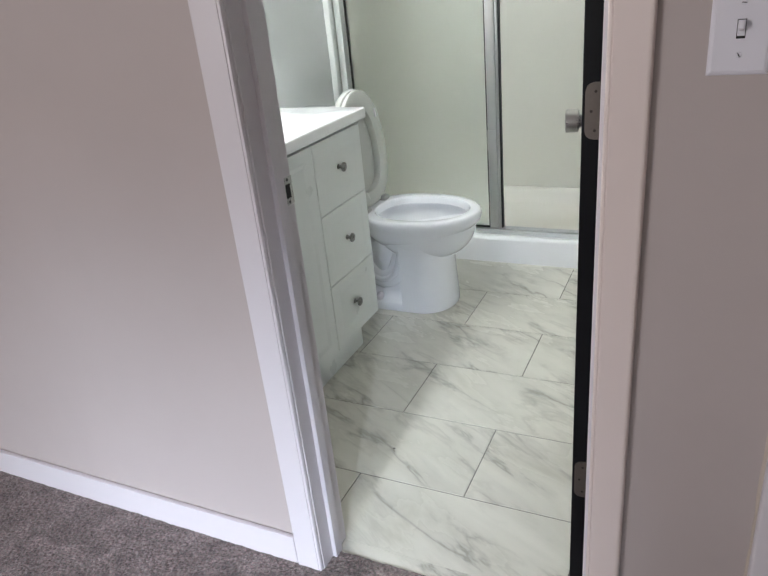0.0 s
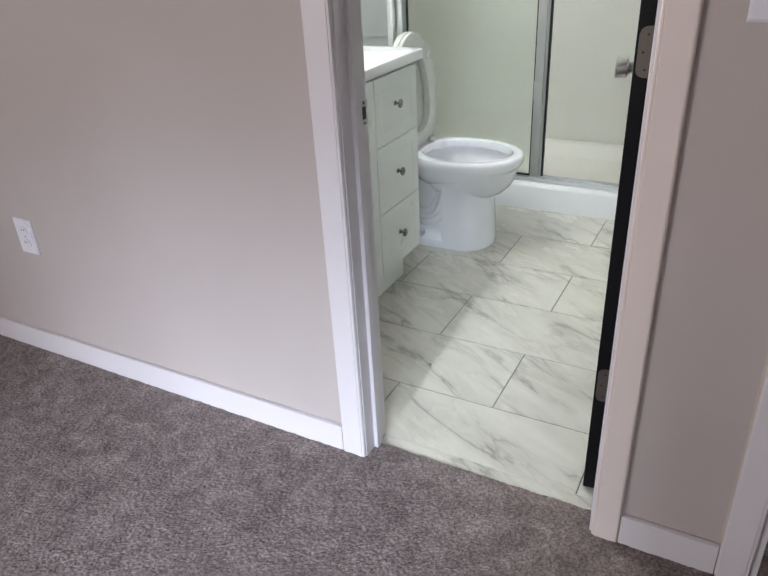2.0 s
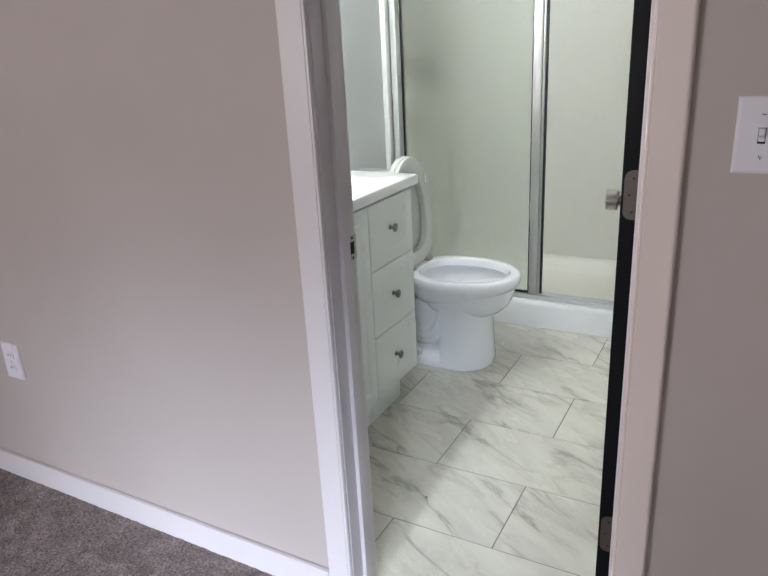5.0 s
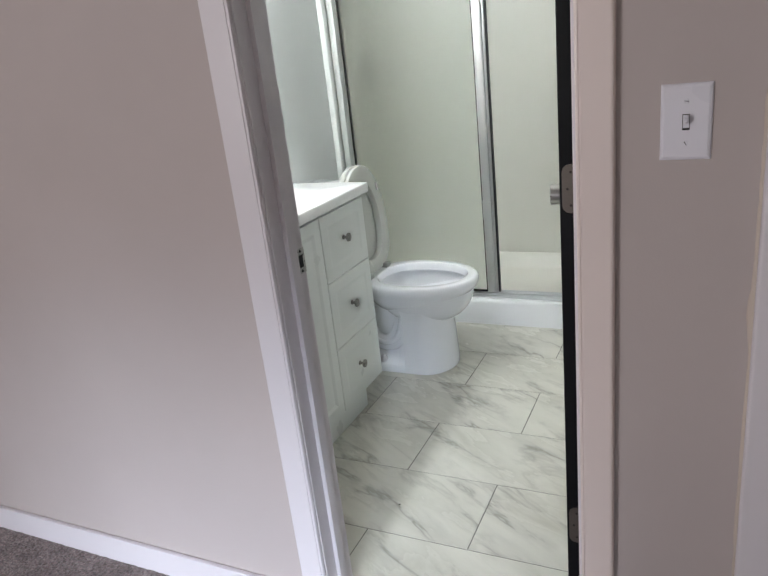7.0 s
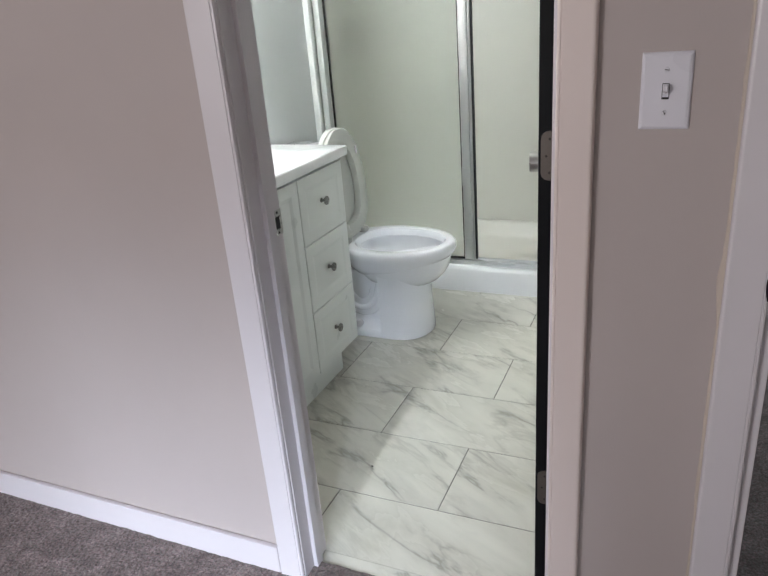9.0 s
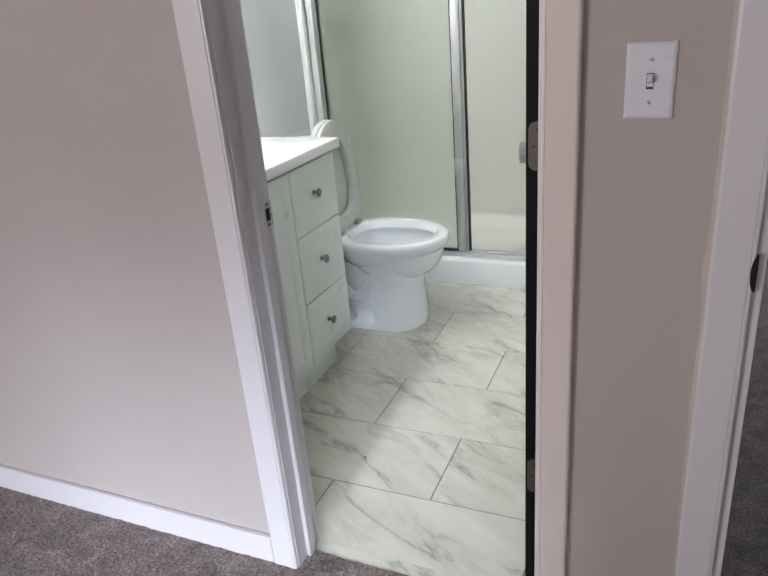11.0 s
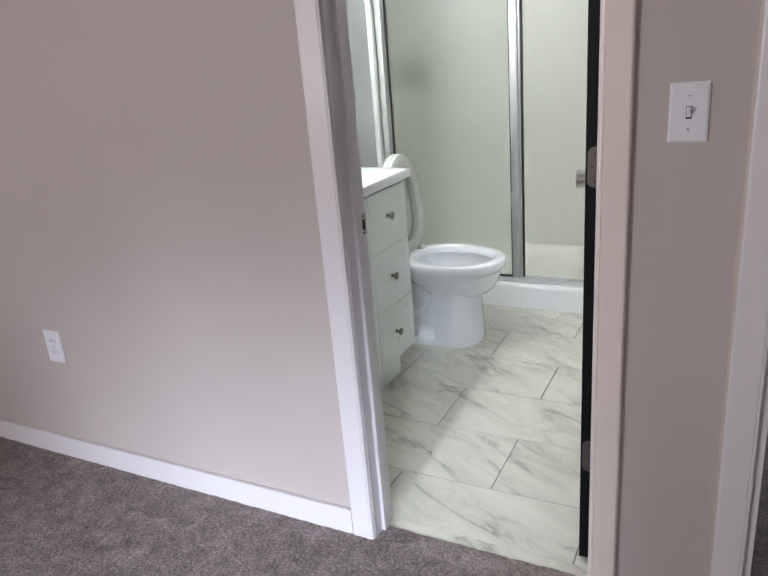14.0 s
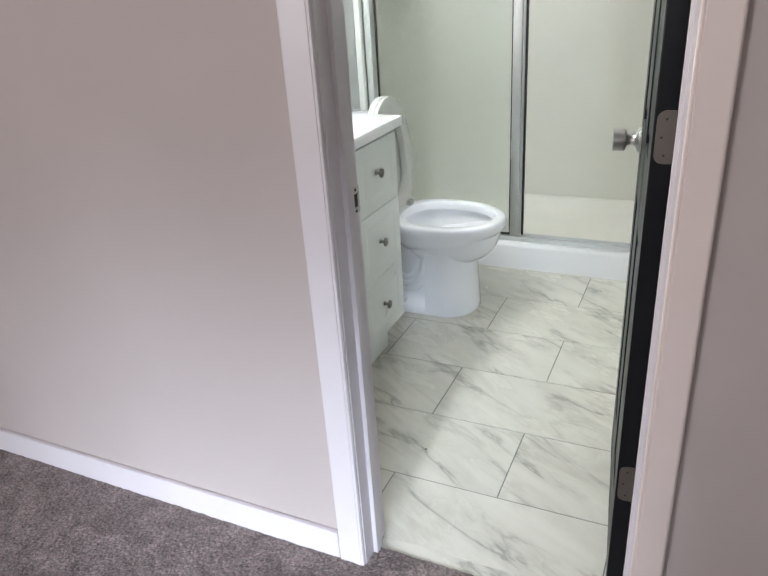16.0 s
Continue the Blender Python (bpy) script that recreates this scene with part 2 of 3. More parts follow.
# ---- structure ----
structure("wall_door", boxes(
    (-4.3, JL - 0.02, FRONT, BACK, 0, TALL), (JL - 0.02, JR + 0.02, FRONT, BACK, 2.05, TALL), (JR + 0.02, J2 - 0.02, FRONT, BACK, 0, TALL),
    (J2 - 0.02, 0.97, FRONT, BACK, 2.05, TALL), (0.97, 2.4, FRONT, BACK, 0, TALL)), WALL, "greige painted bedroom wall with two doorways")
structure("wall_left", boxes((-4.4, -4.3, -3.4, BACK, 0, TALL)), WALL, "greige painted bedroom side wall")
structure("wall_right", boxes((2.3, 2.4, -3.4, FRONT, 0, TALL)), WALL, "greige painted bedroom side wall")
structure("wall_window", boxes((-4.3, -3.4, -3.4, -3.25, 0, TALL), (-3.4, -2.0, -3.4, -3.25, 0, 0.8), (-3.4, -2.0, -3.4, -3.25, 2.1, TALL), (-2.0, -1.20, -3.4, -3.25, 0, TALL), (-0.2, 0.45, -3.4, -3.25, 0, TALL), (1.10, 2.3, -3.4, -3.25, 0, TALL), (-1.20, -0.2, -3.4, -3.25, 0, 0.85),
                               (0.45, 1.10, -3.4, -3.25, 0, 0.6), (0.45, 1.10, -3.4, -3.25, 1.93, TALL),
                               (-1.20, -0.2, -3.4, -3.25, 1.90, TALL)), WALL, "greige painted wall with three bedroom windows")
structure("ceiling", boxes((-4.4, 3.2, -3.4, 9.4, TALL, TALL + 0.1)), CEIL, "white painted ceiling")
structure("bath_wall_left", boxes((LEFT - 0.1, LEFT, BACK, 3.0, 0, TALL)), BATH_WALL, "pale grey bathroom wall behind the vanity")
structure("bath_wall_right", boxes((RIGHT, RIGHT + 0.11, BACK, 3.82, 0, TALL)), BATH_WALL, "pale grey bathroom wall behind the open door")
FAR = 9.3
structure("far_room_wall", boxes((RIGHT + 0.11, 3.2, FAR, FAR + 0.1, 0, TALL)), WALL, "dim greige wall of the room beyond the second doorway")
# unseen wall; its opening is made up to hold the far room's fill lamp
structure("far_room_side", boxes((3.1, 3.2, BACK, 3.9, 0, TALL), (3.1, 3.2, 5.1, FAR, 0, TALL), (3.1, 3.2, 3.9, 5.1, 0, 0.9), (3.1, 3.2, 3.9, 5.1, 2.1, TALL)), WALL, "dim greige side wall of the far room with an added opening for its fill lamp")
structure("far_room_inner", boxes((RIGHT + 0.004, RIGHT + 0.11, 3.83, FAR, 0, TALL)), WALL, "dim greige wall of the far room")
structure("far_room_baseboard", boxes((RIGHT + 0.12, 3.09, FAR - 0.016, FAR - 0.001, 0.045, 0.13), bevel=0.003), TRIM, "white baseboard of the far room with a gap below it")
# near-black strip stands in for the shade in the gap under the baseboard
structure("far_room_gap_shade", boxes((RIGHT + 0.12, 3.09, FAR - 0.008, FAR - 0.001, 0.006, 0.0445)), SLOT, "near-black strip for the shade in the gap below the far baseboard")

# window of the bedroom, behind the walk
structure("window_1", boxes((-1.20, -1.17, -3.37, -3.30, 0.85, 1.90), (-0.24, -0.2, -3.37, -3.30, 0.85, 1.90), (-1.17, -0.24, -3.37, -3.30, 1.87, 1.90),
                                  (-1.17, -0.24, -3.37, -3.30, 0.85, 0.89)), TRIM, "white framed bedroom window")


structure("window_3", boxes((-3.4, -3.36, -3.37, -3.30, 0.8, 2.1), (-2.04, -2.0, -3.37, -3.30, 0.8, 2.1), (-3.36, -2.04, -3.37, -3.30, 2.06, 2.1), (-3.36, -2.04, -3.37, -3.30, 0.8, 0.84)),
          TRIM, "white framed bedroom window")
structure("window_2", boxes((0.45, 0.48, -3.37, -3.30, 0.6, 1.93), (1.07, 1.10, -3.37, -3.30, 0.6, 1.93), (0.48, 1.07, -3.37, -3.30, 1.90, 1.93), (0.48, 1.07, -3.37, -3.30, 0.6, 0.63)),
          TRIM, "white framed bedroom window")


def carpet_floor():
    """One carpet: a fine tufted patch before the door, and plain sheets beyond it."""
    step = 0.0036
    nx, ny = int((0.45 + 2.75) / step), int((1.083 - 0.15) / step)
    x = -2.75 + step * np.arange(nx + 1)
    y = 1.083 - step * np.arange(ny + 1)[::-1]
    gx, gy = np.meshgrid(x, y)
    rng = np.random.default_rng(5)
    height = rng.random(gx.shape)
    soft = (height + np.roll(height, 1, 0) + np.roll(height, 1, 1) + np.roll(height, (1, 1), (0, 1))) / 4
    waves = np.sin(gx * 41 + 3 * np.sin(gy * 23)) * np.sin(gy * 37 + 2 * np.sin(gx * 29))
    z = 0.004 + 0.0032 * (soft - 0.5) + 0.0016 * (height - 0.5) + 0.0009 * waves
    px = gx + (rng.random(gx.shape) - 0.5) * step * 0.5
    py = np.minimum(gy + (rng.random(gx.shape) - 0.5) * step * 0.8, 1.0835)
    verts = np.stack([px, py, z], -1).reshape(-1, 3)
    idx = np.arange((nx + 1) * (ny + 1)).reshape(ny + 1, nx + 1)
    quads = np.stack([idx[:-1, :-1], idx[:-1, 1:], idx[1:, 1:], idx[1:, :-1]], -1)
    cx, cy = (gx[:-1, :-1] + step / 2), (gy[:-1, :-1] + step / 2)
    keep = (cy < FRONT - 0.002) | ((cx > JL - 0.004) & (cx < JR + 0.01)) | (cx > J2 - 0.01)
    quads = quads[keep].reshape(-1, 4).tolist()
    base = len(verts)
    sheets = [(-4.3, 2.3, -3.25, 0.152), (-4.3, -2.748, 0.15, FRONT), (0.448, 2.3, 0.15, FRONT), (J2, 0.95, FRONT, BACK)]
    extra = []
    for a, b, c, d in sheets:
        quads.append([base + len(extra) + k for k in range(4)])
        extra += [(a, c, 0.003), (b, c, 0.003), (b, d, 0.003), (a, d, 0.003)]
    data = bpy.data.meshes.new("carpet_floor")
    data.from_pydata(verts.tolist() + extra, [], quads)
    data.materials.append(CARPET)
    return tagged(new("carpet_floor", data), "taupe flecked frieze carpet of the bedroom", kind="structure")


carpet_floor()
structure("far_room_floor", boxes((RIGHT + 0.11, 3.1, BACK - 0.03, FAR, -0.02, 0.007)), CARPET_DARK, "slate grey carpet of the room beyond the doorway")
subfloor = structure("floor", boxes((LEFT, RIGHT, 1.079, SHOWER + 0.02, -0.03, -0.0018)), GROUT, "marble-look tiled bathroom floor with grey grout")


structure("threshold", boxes((JL + 0.0005, JR - 0.0005, 1.084, 1.1235, -0.0015, 0.0004), bevel=0.0006), TILE, "white threshold strip between carpet and tiles")

# trim
# warmer base than the other trim, used on one casing only
WARM_TRIM = painted("warm_tinted_trim", (0.80, 0.695, 0.645), 0.40, 0.025, 0.12, 60)


def casing(name, x_out, x_in, height, label, paint=TRIM):
    """A flat casing with a small bead along its inner edge; the first x is the outer edge."""
    s = 1 if x_in > x_out else -1
    w = abs(x_in - x_out)
    y = FRONT
    plan = [(0, 0), (0, -0.0110), (0.0008, -0.0140), (0.0026, -0.0160), (0.0055, -0.0168), (w - 0.0085, -0.0168), (w - 0.0078, -0.0152), (w - 0.0062, -0.0152), (w - 0.0055, -0.0164), (w - 0.002, -0.0158), (w, -0.012), (w, 0)]
    bm = bmesh.new()
    prism(bm, [(x_out + s * a, y + b) for a, b in plan], 0.0, height)
    return structure(name, bm, paint, label)


casing("casing_1", -0.833, -0.766, 2.09, "white painted door casing")
casing("casing_2", -0.108, -0.166, 2.09, "painted door casing in a warmer white", WARM_TRIM)
casing("casing_3", 0.094, 0.157, 2.09, "white painted casing of the second doorway")
casing("casing_4", 1.04, 0.97, 2.09, "white painted casing of the second doorway")
structure("casing_head_1", boxes((-0.833, -0.108, FRONT - 0.0155, FRONT, 2.092, 2.155), (0.094, 1.04, FRONT - 0.0155, FRONT, 2.092, 2.155), bevel=0.003), TRIM, "white painted head casing")
structure("jamb_left", boxes((JL - 0.02, JL, FRONT - 0.006, BACK - 0.0115, 0, 2.05), (JL, JL + 0.011, 1.063, 1.092, 0, 2.04), bevel=0.0015), TRIM, "white door jamb with its stop")
structure("jamb_right", boxes((JR, JR + 0.02, FRONT - 0.006, BACK + 0.003, 0, 2.05), (JR - 0.008, JR, 1.073, 1.105, 0, 2.04), bevel=0.0015), TRIM, "white door jamb with its stop")
structure("jamb_head", boxes((JL, JR, FRONT - 0.006, BACK, 2.03, 2.05)), TRIM, "white head jamb")
structure("jamb_second", boxes((J2 - 0.02, J2, FRONT - 0.004, BACK + 0.003, 0, 2.05), (0.95, 0.97, FRONT - 0.004, BACK + 0.003, 0, 2.05), bevel=0.0015), TRIM, "white jamb of the second doorway")
structure("baseboard_1", boxes((-4.3, -0.8345, FRONT - 0.0145, FRONT - 0.002, 0, 0.084), bevel=0.002), TRIM, "white painted baseboard above carpet")
structure("baseboard_2", boxes((-0.1065, 0.0925, FRONT - 0.0145, FRONT - 0.002, 0, 0.084), bevel=0.002), TRIM, "white painted baseboard")
structure("bath_casing", boxes((JL - 0.095, JL - 0.024, BACK, BACK + 0.013, 0, 2.09), bevel=0.002), TRIM, "white casing on the bathroom side")


def caulk_bead():
    """An uneven line of caulk and paint between the wall and the second casing."""
    bm = bmesh.new()
    rng = random.Random(11)
    edge = []
    for k in range(90):
        z = 0.086 + 2.0 * k / 89
        w = 0.0042 + 0.0030 * noise.noise((z * 7, 3.1, 0)) + 0.0014 * noise.noise((z * 31, 1.7, 0)) + 0.0052 * math.exp(-((z - 0.875) / 0.035) ** 2) + 0.0006 * rng.random()
        edge.append((z, w))
    loft(bm, [[Vector((0.0939, FRONT - 0.0003, z)), Vector((0.0939 - w, FRONT - 0.0003, z)), Vector((0.0939 - w * 0.8, FRONT - 0.0016, z)), Vector((0.0939, FRONT - 0.0030, z))] for z, w in edge])
    return structure("trim_caulk", bm, painted("yellowed_caulk", (0.55, 0.47, 0.40), 0.6, 0.1, 0.2, 80), "uneven yellowed caulk beside the casing")


caulk_bead()

# ---- shower ----
structure("shower_wall_back", boxes((LEFT - 0.05, RIGHT, 3.72, 3.82, 0, TALL)), CREAM, "cream acrylic shower back wall")
structure("shower_wall_left", boxes((LEFT - 0.1, LEFT + 0.012, 3.002, 3.72, 0, TALL)), CREAM, "cream acrylic shower side wall")
structure("shower_wall_right", boxes((RIGHT - 0.012, RIGHT - 0.001, 3.0, 3.72, 0, TALL)), CREAM, "cream acrylic shower side wall")


def shower_pan():
    """A moulded pan: sloped floor, upright lip along the back and sides."""
    bm = bmesh.new()
    x0, x1, y0, y1 = LEFT + 0.013, RIGHT - 0.013, 3.0, 3.718
    rings = []
    for inset, z in ((0.0, 0.0), (0.0, 0.113), (0.012, 0.118), (0.034, 0.115), (0.048, 0.100), (0.075, 0.055), (0.10, 0.040), (0.30, 0.034)):
        a, b, c, d = x0 + inset, x1 - inset, y0 + inset * 0.6, y1 - inset
        rad = min(0.02 + inset * 0.5, 0.08)
        ring = []
        for cx, cy, q in ((b - rad, c + rad, -90), (b - rad, d - rad, 0), (a + rad, d - rad, 90), (a + rad, c + rad, 180)):
            for k in range(6):
                ang = radians(q + 18 * k)
                ring.append(Vector((cx + rad * math.cos(ang), cy + rad * math.sin(ang), z)))
        rings.append(ring)
    return loft(bm, rings)


tagged(mesh_ob("shower_pan", shower_pan(), PAN, True), "white acrylic shower pan with a raised lip", kind="structure")


def shower_curb():
    plan = [(0, 0), (0, 0.108), (0.004, 0.118), (0.012, CURB_TOP), (0.090, CURB_TOP), (0.0985, 0.118), (0.0985, 0)]
    bm = bmesh.new()
    return loft(bm, [[Vector((x, SHOWER + a, b)) for a, b in plan] for x in (LEFT + 0.001, RIGHT - 0.001)])


tagged(mesh_ob("shower_curb", shower_curb(), CURB, True), "white shower curb above the tiled floor", "shower curb")

door = thing("shower_door", (-0.9, 2.97, CURB_TOP), "obscure glass sliding shower door in an aluminium frame, slid open", "shower door")
part("bottom_track", boxes((LEFT + 0.002, RIGHT - 0.002, 2.935, 2.990, CURB_TOP, CURB_TOP + 0.012), (LEFT + 0.002, RIGHT - 0.002, 2.938, 2.944, CURB_TOP + 0.012, CURB_TOP + 0.022),
                           (LEFT + 0.002, RIGHT - 0.002, 2.978, 2.984, CURB_TOP + 0.012, CURB_TOP + 0.026), bevel=0.0015), ALU, door, "aluminium bottom track")
part("top_track", boxes((LEFT + 0.002, RIGHT - 0.002, 2.935, 2.990, 1.94, 1.99), bevel=0.003), ALU, door, "aluminium top track")
part("wall_jamb", boxes((LEFT + 0.034, -1.590, 2.938, 2.988, CURB_TOP + 0.024, 1.94), bevel=0.003), PALE_ALU, door, "pale aluminium wall jamb")
panel = part("sliding_panel", boxes((-1.578, -0.931, 2.960, 2.966, CURB_TOP + 0.030, 1.93)), GLASS, door, "obscure greenish glass panel", False)
panel.visible_shadow = False
part("gasket", boxes((-1.577, -1.5685, 2.955, 2.971, CURB_TOP + 0.026, 1.93)), RUBBER, panel, "black rubber gasket")
part("gasket", boxes((-0.9335, -0.929, 2.950, 2.975, CURB_TOP + 0.026, 1.93)), RUBBER, panel, "black rubber gasket")
part("gasket", boxes((-1.568, -0.9335, 2.953, 2.973, CURB_TOP + 0.0245, CURB_TOP + 0.032)), RUBBER, panel, "black rubber gasket")
part("stile", boxes((-0.928, -0.888, 2.944, 2.978, CURB_TOP + 0.024, 1.93), (-0.8875, -0.877, 2.952, 2.978, CURB_TOP + 0.024, 1.93), bevel=0.003), ALU, panel, "satin aluminium stile")
part("pull", boxes((-0.9285, -0.8875, 2.9385, 2.9438, 0.515, 0.605), bevel=0.002), ALU, panel, "bright aluminium pull")
part("stile_seal", boxes((-0.876, -0.869, 2.956, 2.974, CURB_TOP + 0.026, 1.93)), RUBBER, panel, "black rubber seal")
part("second_panel", boxes((-1.565, -0.935, 2.981, 2.985, CURB_TOP + 0.030, 1.93)), GLASS, door, "obscure greenish glass panel", False).visible_shadow = False
tagged(mesh_ob("shower_trim", boxes((LEFT + 0.002, LEFT + 0.032, 2.900, 2.934, CURB_TOP + 0.001, TALL - 0.01), bevel=0.006), VANITY, True), "white quarter-round trim beside the shower frame", "trim", kind="structure")


def shower_valve():
    v = thing("shower_valve", (LEFT + 0.012, 3.36, 1.20), "chrome shower valve on the side wall", "shower valve")
    bm = bmesh.new()
    lathe(bm, [(0.085, 0.0), (0.085, 0.006), (0.068, 0.014), (0.03, 0.018)], (LEFT + 0.0125, 3.36, 1.20), "x")
    part("escutcheon", bm, KNOB, v)
    bm = bmesh.new()
    lathe(bm, [(0.022, 0.0), (0.022, 0.035), (0.03, 0.04), (0.028, 0.06), (0.01, 0.064)], (LEFT + 0.031, 3.36, 1.20), "x")
    box(bm, LEFT + 0.070, LEFT + 0.086, 3.352, 3.368, 1.13, 1.205, 0.004)
    part("lever", bm, KNOB, v)


shower_valve()

# ---- vanity ----
VX = -1.111                      # face of the drawers
VY0, VY1 = 1.172, 2.094


def shaker(bm, x, y0, y1, z0, z1, border=0.040, deep=0.0016, thick=0.018, slope=0.012):
    """A slab facing +x with a recessed panel whose edge is chamfered."""
    e = 0.0015
    def ring(d, xx):
        return [Vector((xx, y0 + d, z0 + d)), Vector((xx, y1 - d, z0 + d)), Vector((xx, y1 - d, z1 - d)), Vector((xx, y0 + d, z1 - d))]
    loft(bm, [ring(0, x - thick), ring(0, x - e), ring(e, x), ring(border, x), ring(border + slope, x - deep)])
    return bm


def knob(parent, y, z):
    bm = bmesh.new()
    lathe(bm, [(0.0085, 0.0), (0.0085, 0.002), (0.0055, 0.004), (0.0050, 0.013), (0.0085, 0.016), (0.0145, 0.018), (0.0155, 0.021), (0.0145, 0.024), (0.009, 0.0262), (0.003, 0.0268)], (VX + 0.0003, y, z), "x", 24)
    part("knob", bm, KNOB, parent, "brushed nickel mushroom knob")


def vanity():
    v = thing("vanity_cabinet", (-1.38, 1.63, 0), "white shaker vanity cabinet with three drawers and doors", "vanity")
    bm = boxes((-1.652, VX - 0.0195, VY0, VY1, 0.119, 0.8195), (-1.652, VX - 0.085, VY0, VY1, 0.8196, 0.8352))
    part("carcass", bm, VANITY, v, smooth=False)
    part("toe_kick", boxes((-1.652, -1.162, VY0 + 0.002, 2.035, 0.0, 0.1185)), VANITY, v, "recessed toe kick board", False)
    for z0, z1, kz in ((0.121, 0.3535, 0.241), (0.3565, 0.5945, 0.480), (0.5975, 0.8245, 0.722)):
        bm = bmesh.new()
        shaker(bm, VX, 1.7785, 2.0925, z0, z1, deep=0.0013)
        drawer = part("drawer", bm, VANITY, v, smooth=False)
        knob(drawer, 1.922, kz)
    for y0, y1, ky in ((1.478, 1.7755, 1.51), (1.1745, 1.475, 1.44)):
        bm = bmesh.new()
        shaker(bm, VX, y0, y1, 0.121, 0.8245, 0.040, 0.0035, slope=0.014)
        leaf = part("cabinet_door", bm, VANITY, v, smooth=False)
        knob(leaf, ky, 0.74)


vanity()


def worktop():
    """The counter: rounded slab with a backsplash and an oval basin sunk into it."""
    w = thing("countertop", (-1.38, 1.63, 0.835), "glossy white cultured marble countertop with a basin", "countertop")
    x0, x1, y0, y1, z0, z1 = -1.653, -1.098, 1.150, 2.126, 0.8355, 0.872
    cx, cy = -1.36, 1.62
    n = 48
    def outline(d, z):
        pts = []
        for k in range(n):
            a = 2 * math.pi * (k + 0.5) / n
            c, s = math.cos(a), math.sin(a)
            t = min((((x1 - d) - cx) if c > 0 else (cx - (x0 + d))) / max(abs(c), 1e-6), (((y1 - d) - cy) if s > 0 else (cy - (y0 + d))) / max(abs(s), 1e-6))
            pts.append(Vector((cx + t * c, cy + t * s, z)))
        for q in ((x0 + d, y0 + d), (x1 - d, y0 + d), (x1 - d, y1 - d), (x0 + d, y1 - d)):
            near = min(range(n), key=lambda k: (pts[k].x - q[0]) ** 2 + (pts[k].y - q[1]) ** 2)
            pts[near] = Vector((q[0], q[1], z))
        return pts
    def oval(r, z):
        return [Vector((cx + 0.165 * r * math.cos(2 * math.pi * (k + 0.5) / n), cy + 0.225 * r * math.sin(2 * math.pi * (k + 0.5) / n), z)) for k in range(n)]
    bm = bmesh.new()
    loft(bm, [outline(0.002, z0), outline(0, z0 + 0.002), outline(0, z1 - 0.006), outline(0.002, z1 - 0.002), outline(0.006, z1), oval(1.0, z1), oval(0.96, z1 - 0.006), oval(0.85, z1 - 0.02)])
    part("slab", bm, COUNTER, w)
    bm = boxes((-1.6525, -1.633, 1.152, 2.124, 0.8722, 0.955), bevel=0.004)
    part("backsplash", bm, COUNTER, w)


worktop()


def vanity_light():
    f = thing("vanity_light", (LEFT + 0.01, 1.70, 1.98), "three-globe nickel vanity light above the mirror", "wall lamp")
    part("back_plate", boxes((LEFT + 0.001, LEFT + 0.025, 1.36, 2.04, 1.93, 2.03), bevel=0.005), NICKEL, f)
    for y in (1.46, 1.70, 1.94):
        bm = bmesh.new()
        lathe(bm, [(0.022, 0.0), (0.022, 0.05), (0.03, 0.06), (0.03, 0.075)], (LEFT + 0.0255, y, 1.98), "x", 20)
        socket = part("socket", bm, NICKEL, f)
        bm = bmesh.new()
        bmesh.ops.create_uvsphere(bm, u_segments=24, v_segments=16, radius=0.055, matrix=Matrix.Translation((LEFT + 0.153, y, 1.98)))
        part("globe", bm, GLOBE_GLASS, socket, "lit white globe")


vanity_light()
MIRROR, _, _ = material("mirror_silver", (0.9, 0.92, 0.91), 0.02, 1.0)
mirror = thing("wall_mirror", (LEFT + 0.01, 1.55, 1.4), "frameless rectangular mirror above the vanity", "mirror")
part("plate", boxes((LEFT + 0.001, LEFT + 0.007, 1.20, 1.98, 1.02, 1.84), bevel=0.001), MIRROR, mirror, smooth=False)

# ---- toilet ----
TY = 2.452                       # its middle line


def egg(front, back, half, z, n=56, blunt=2.35, centre=None):
    """A plan outline like a toilet rim: long round front, blunter back."""
    mid = back + (front - back) * 0.46 if centre is None else centre
    out = []
    for k in range(n):
        a = 2 * math.pi * k / n
        c, s = math.cos(a), math.sin(a)
        p = 2.1 if c > 0 else blunt
        x = (front - mid) * abs(c) ** (2 / p) if c > 0 else -(mid - back) * abs(c) ** (2 / p)
        y = half * abs(s) ** (2 / p) * (1 if s > 0 else -1)
        out.append(Vector((mid + x, TY + y, z)))
    return out


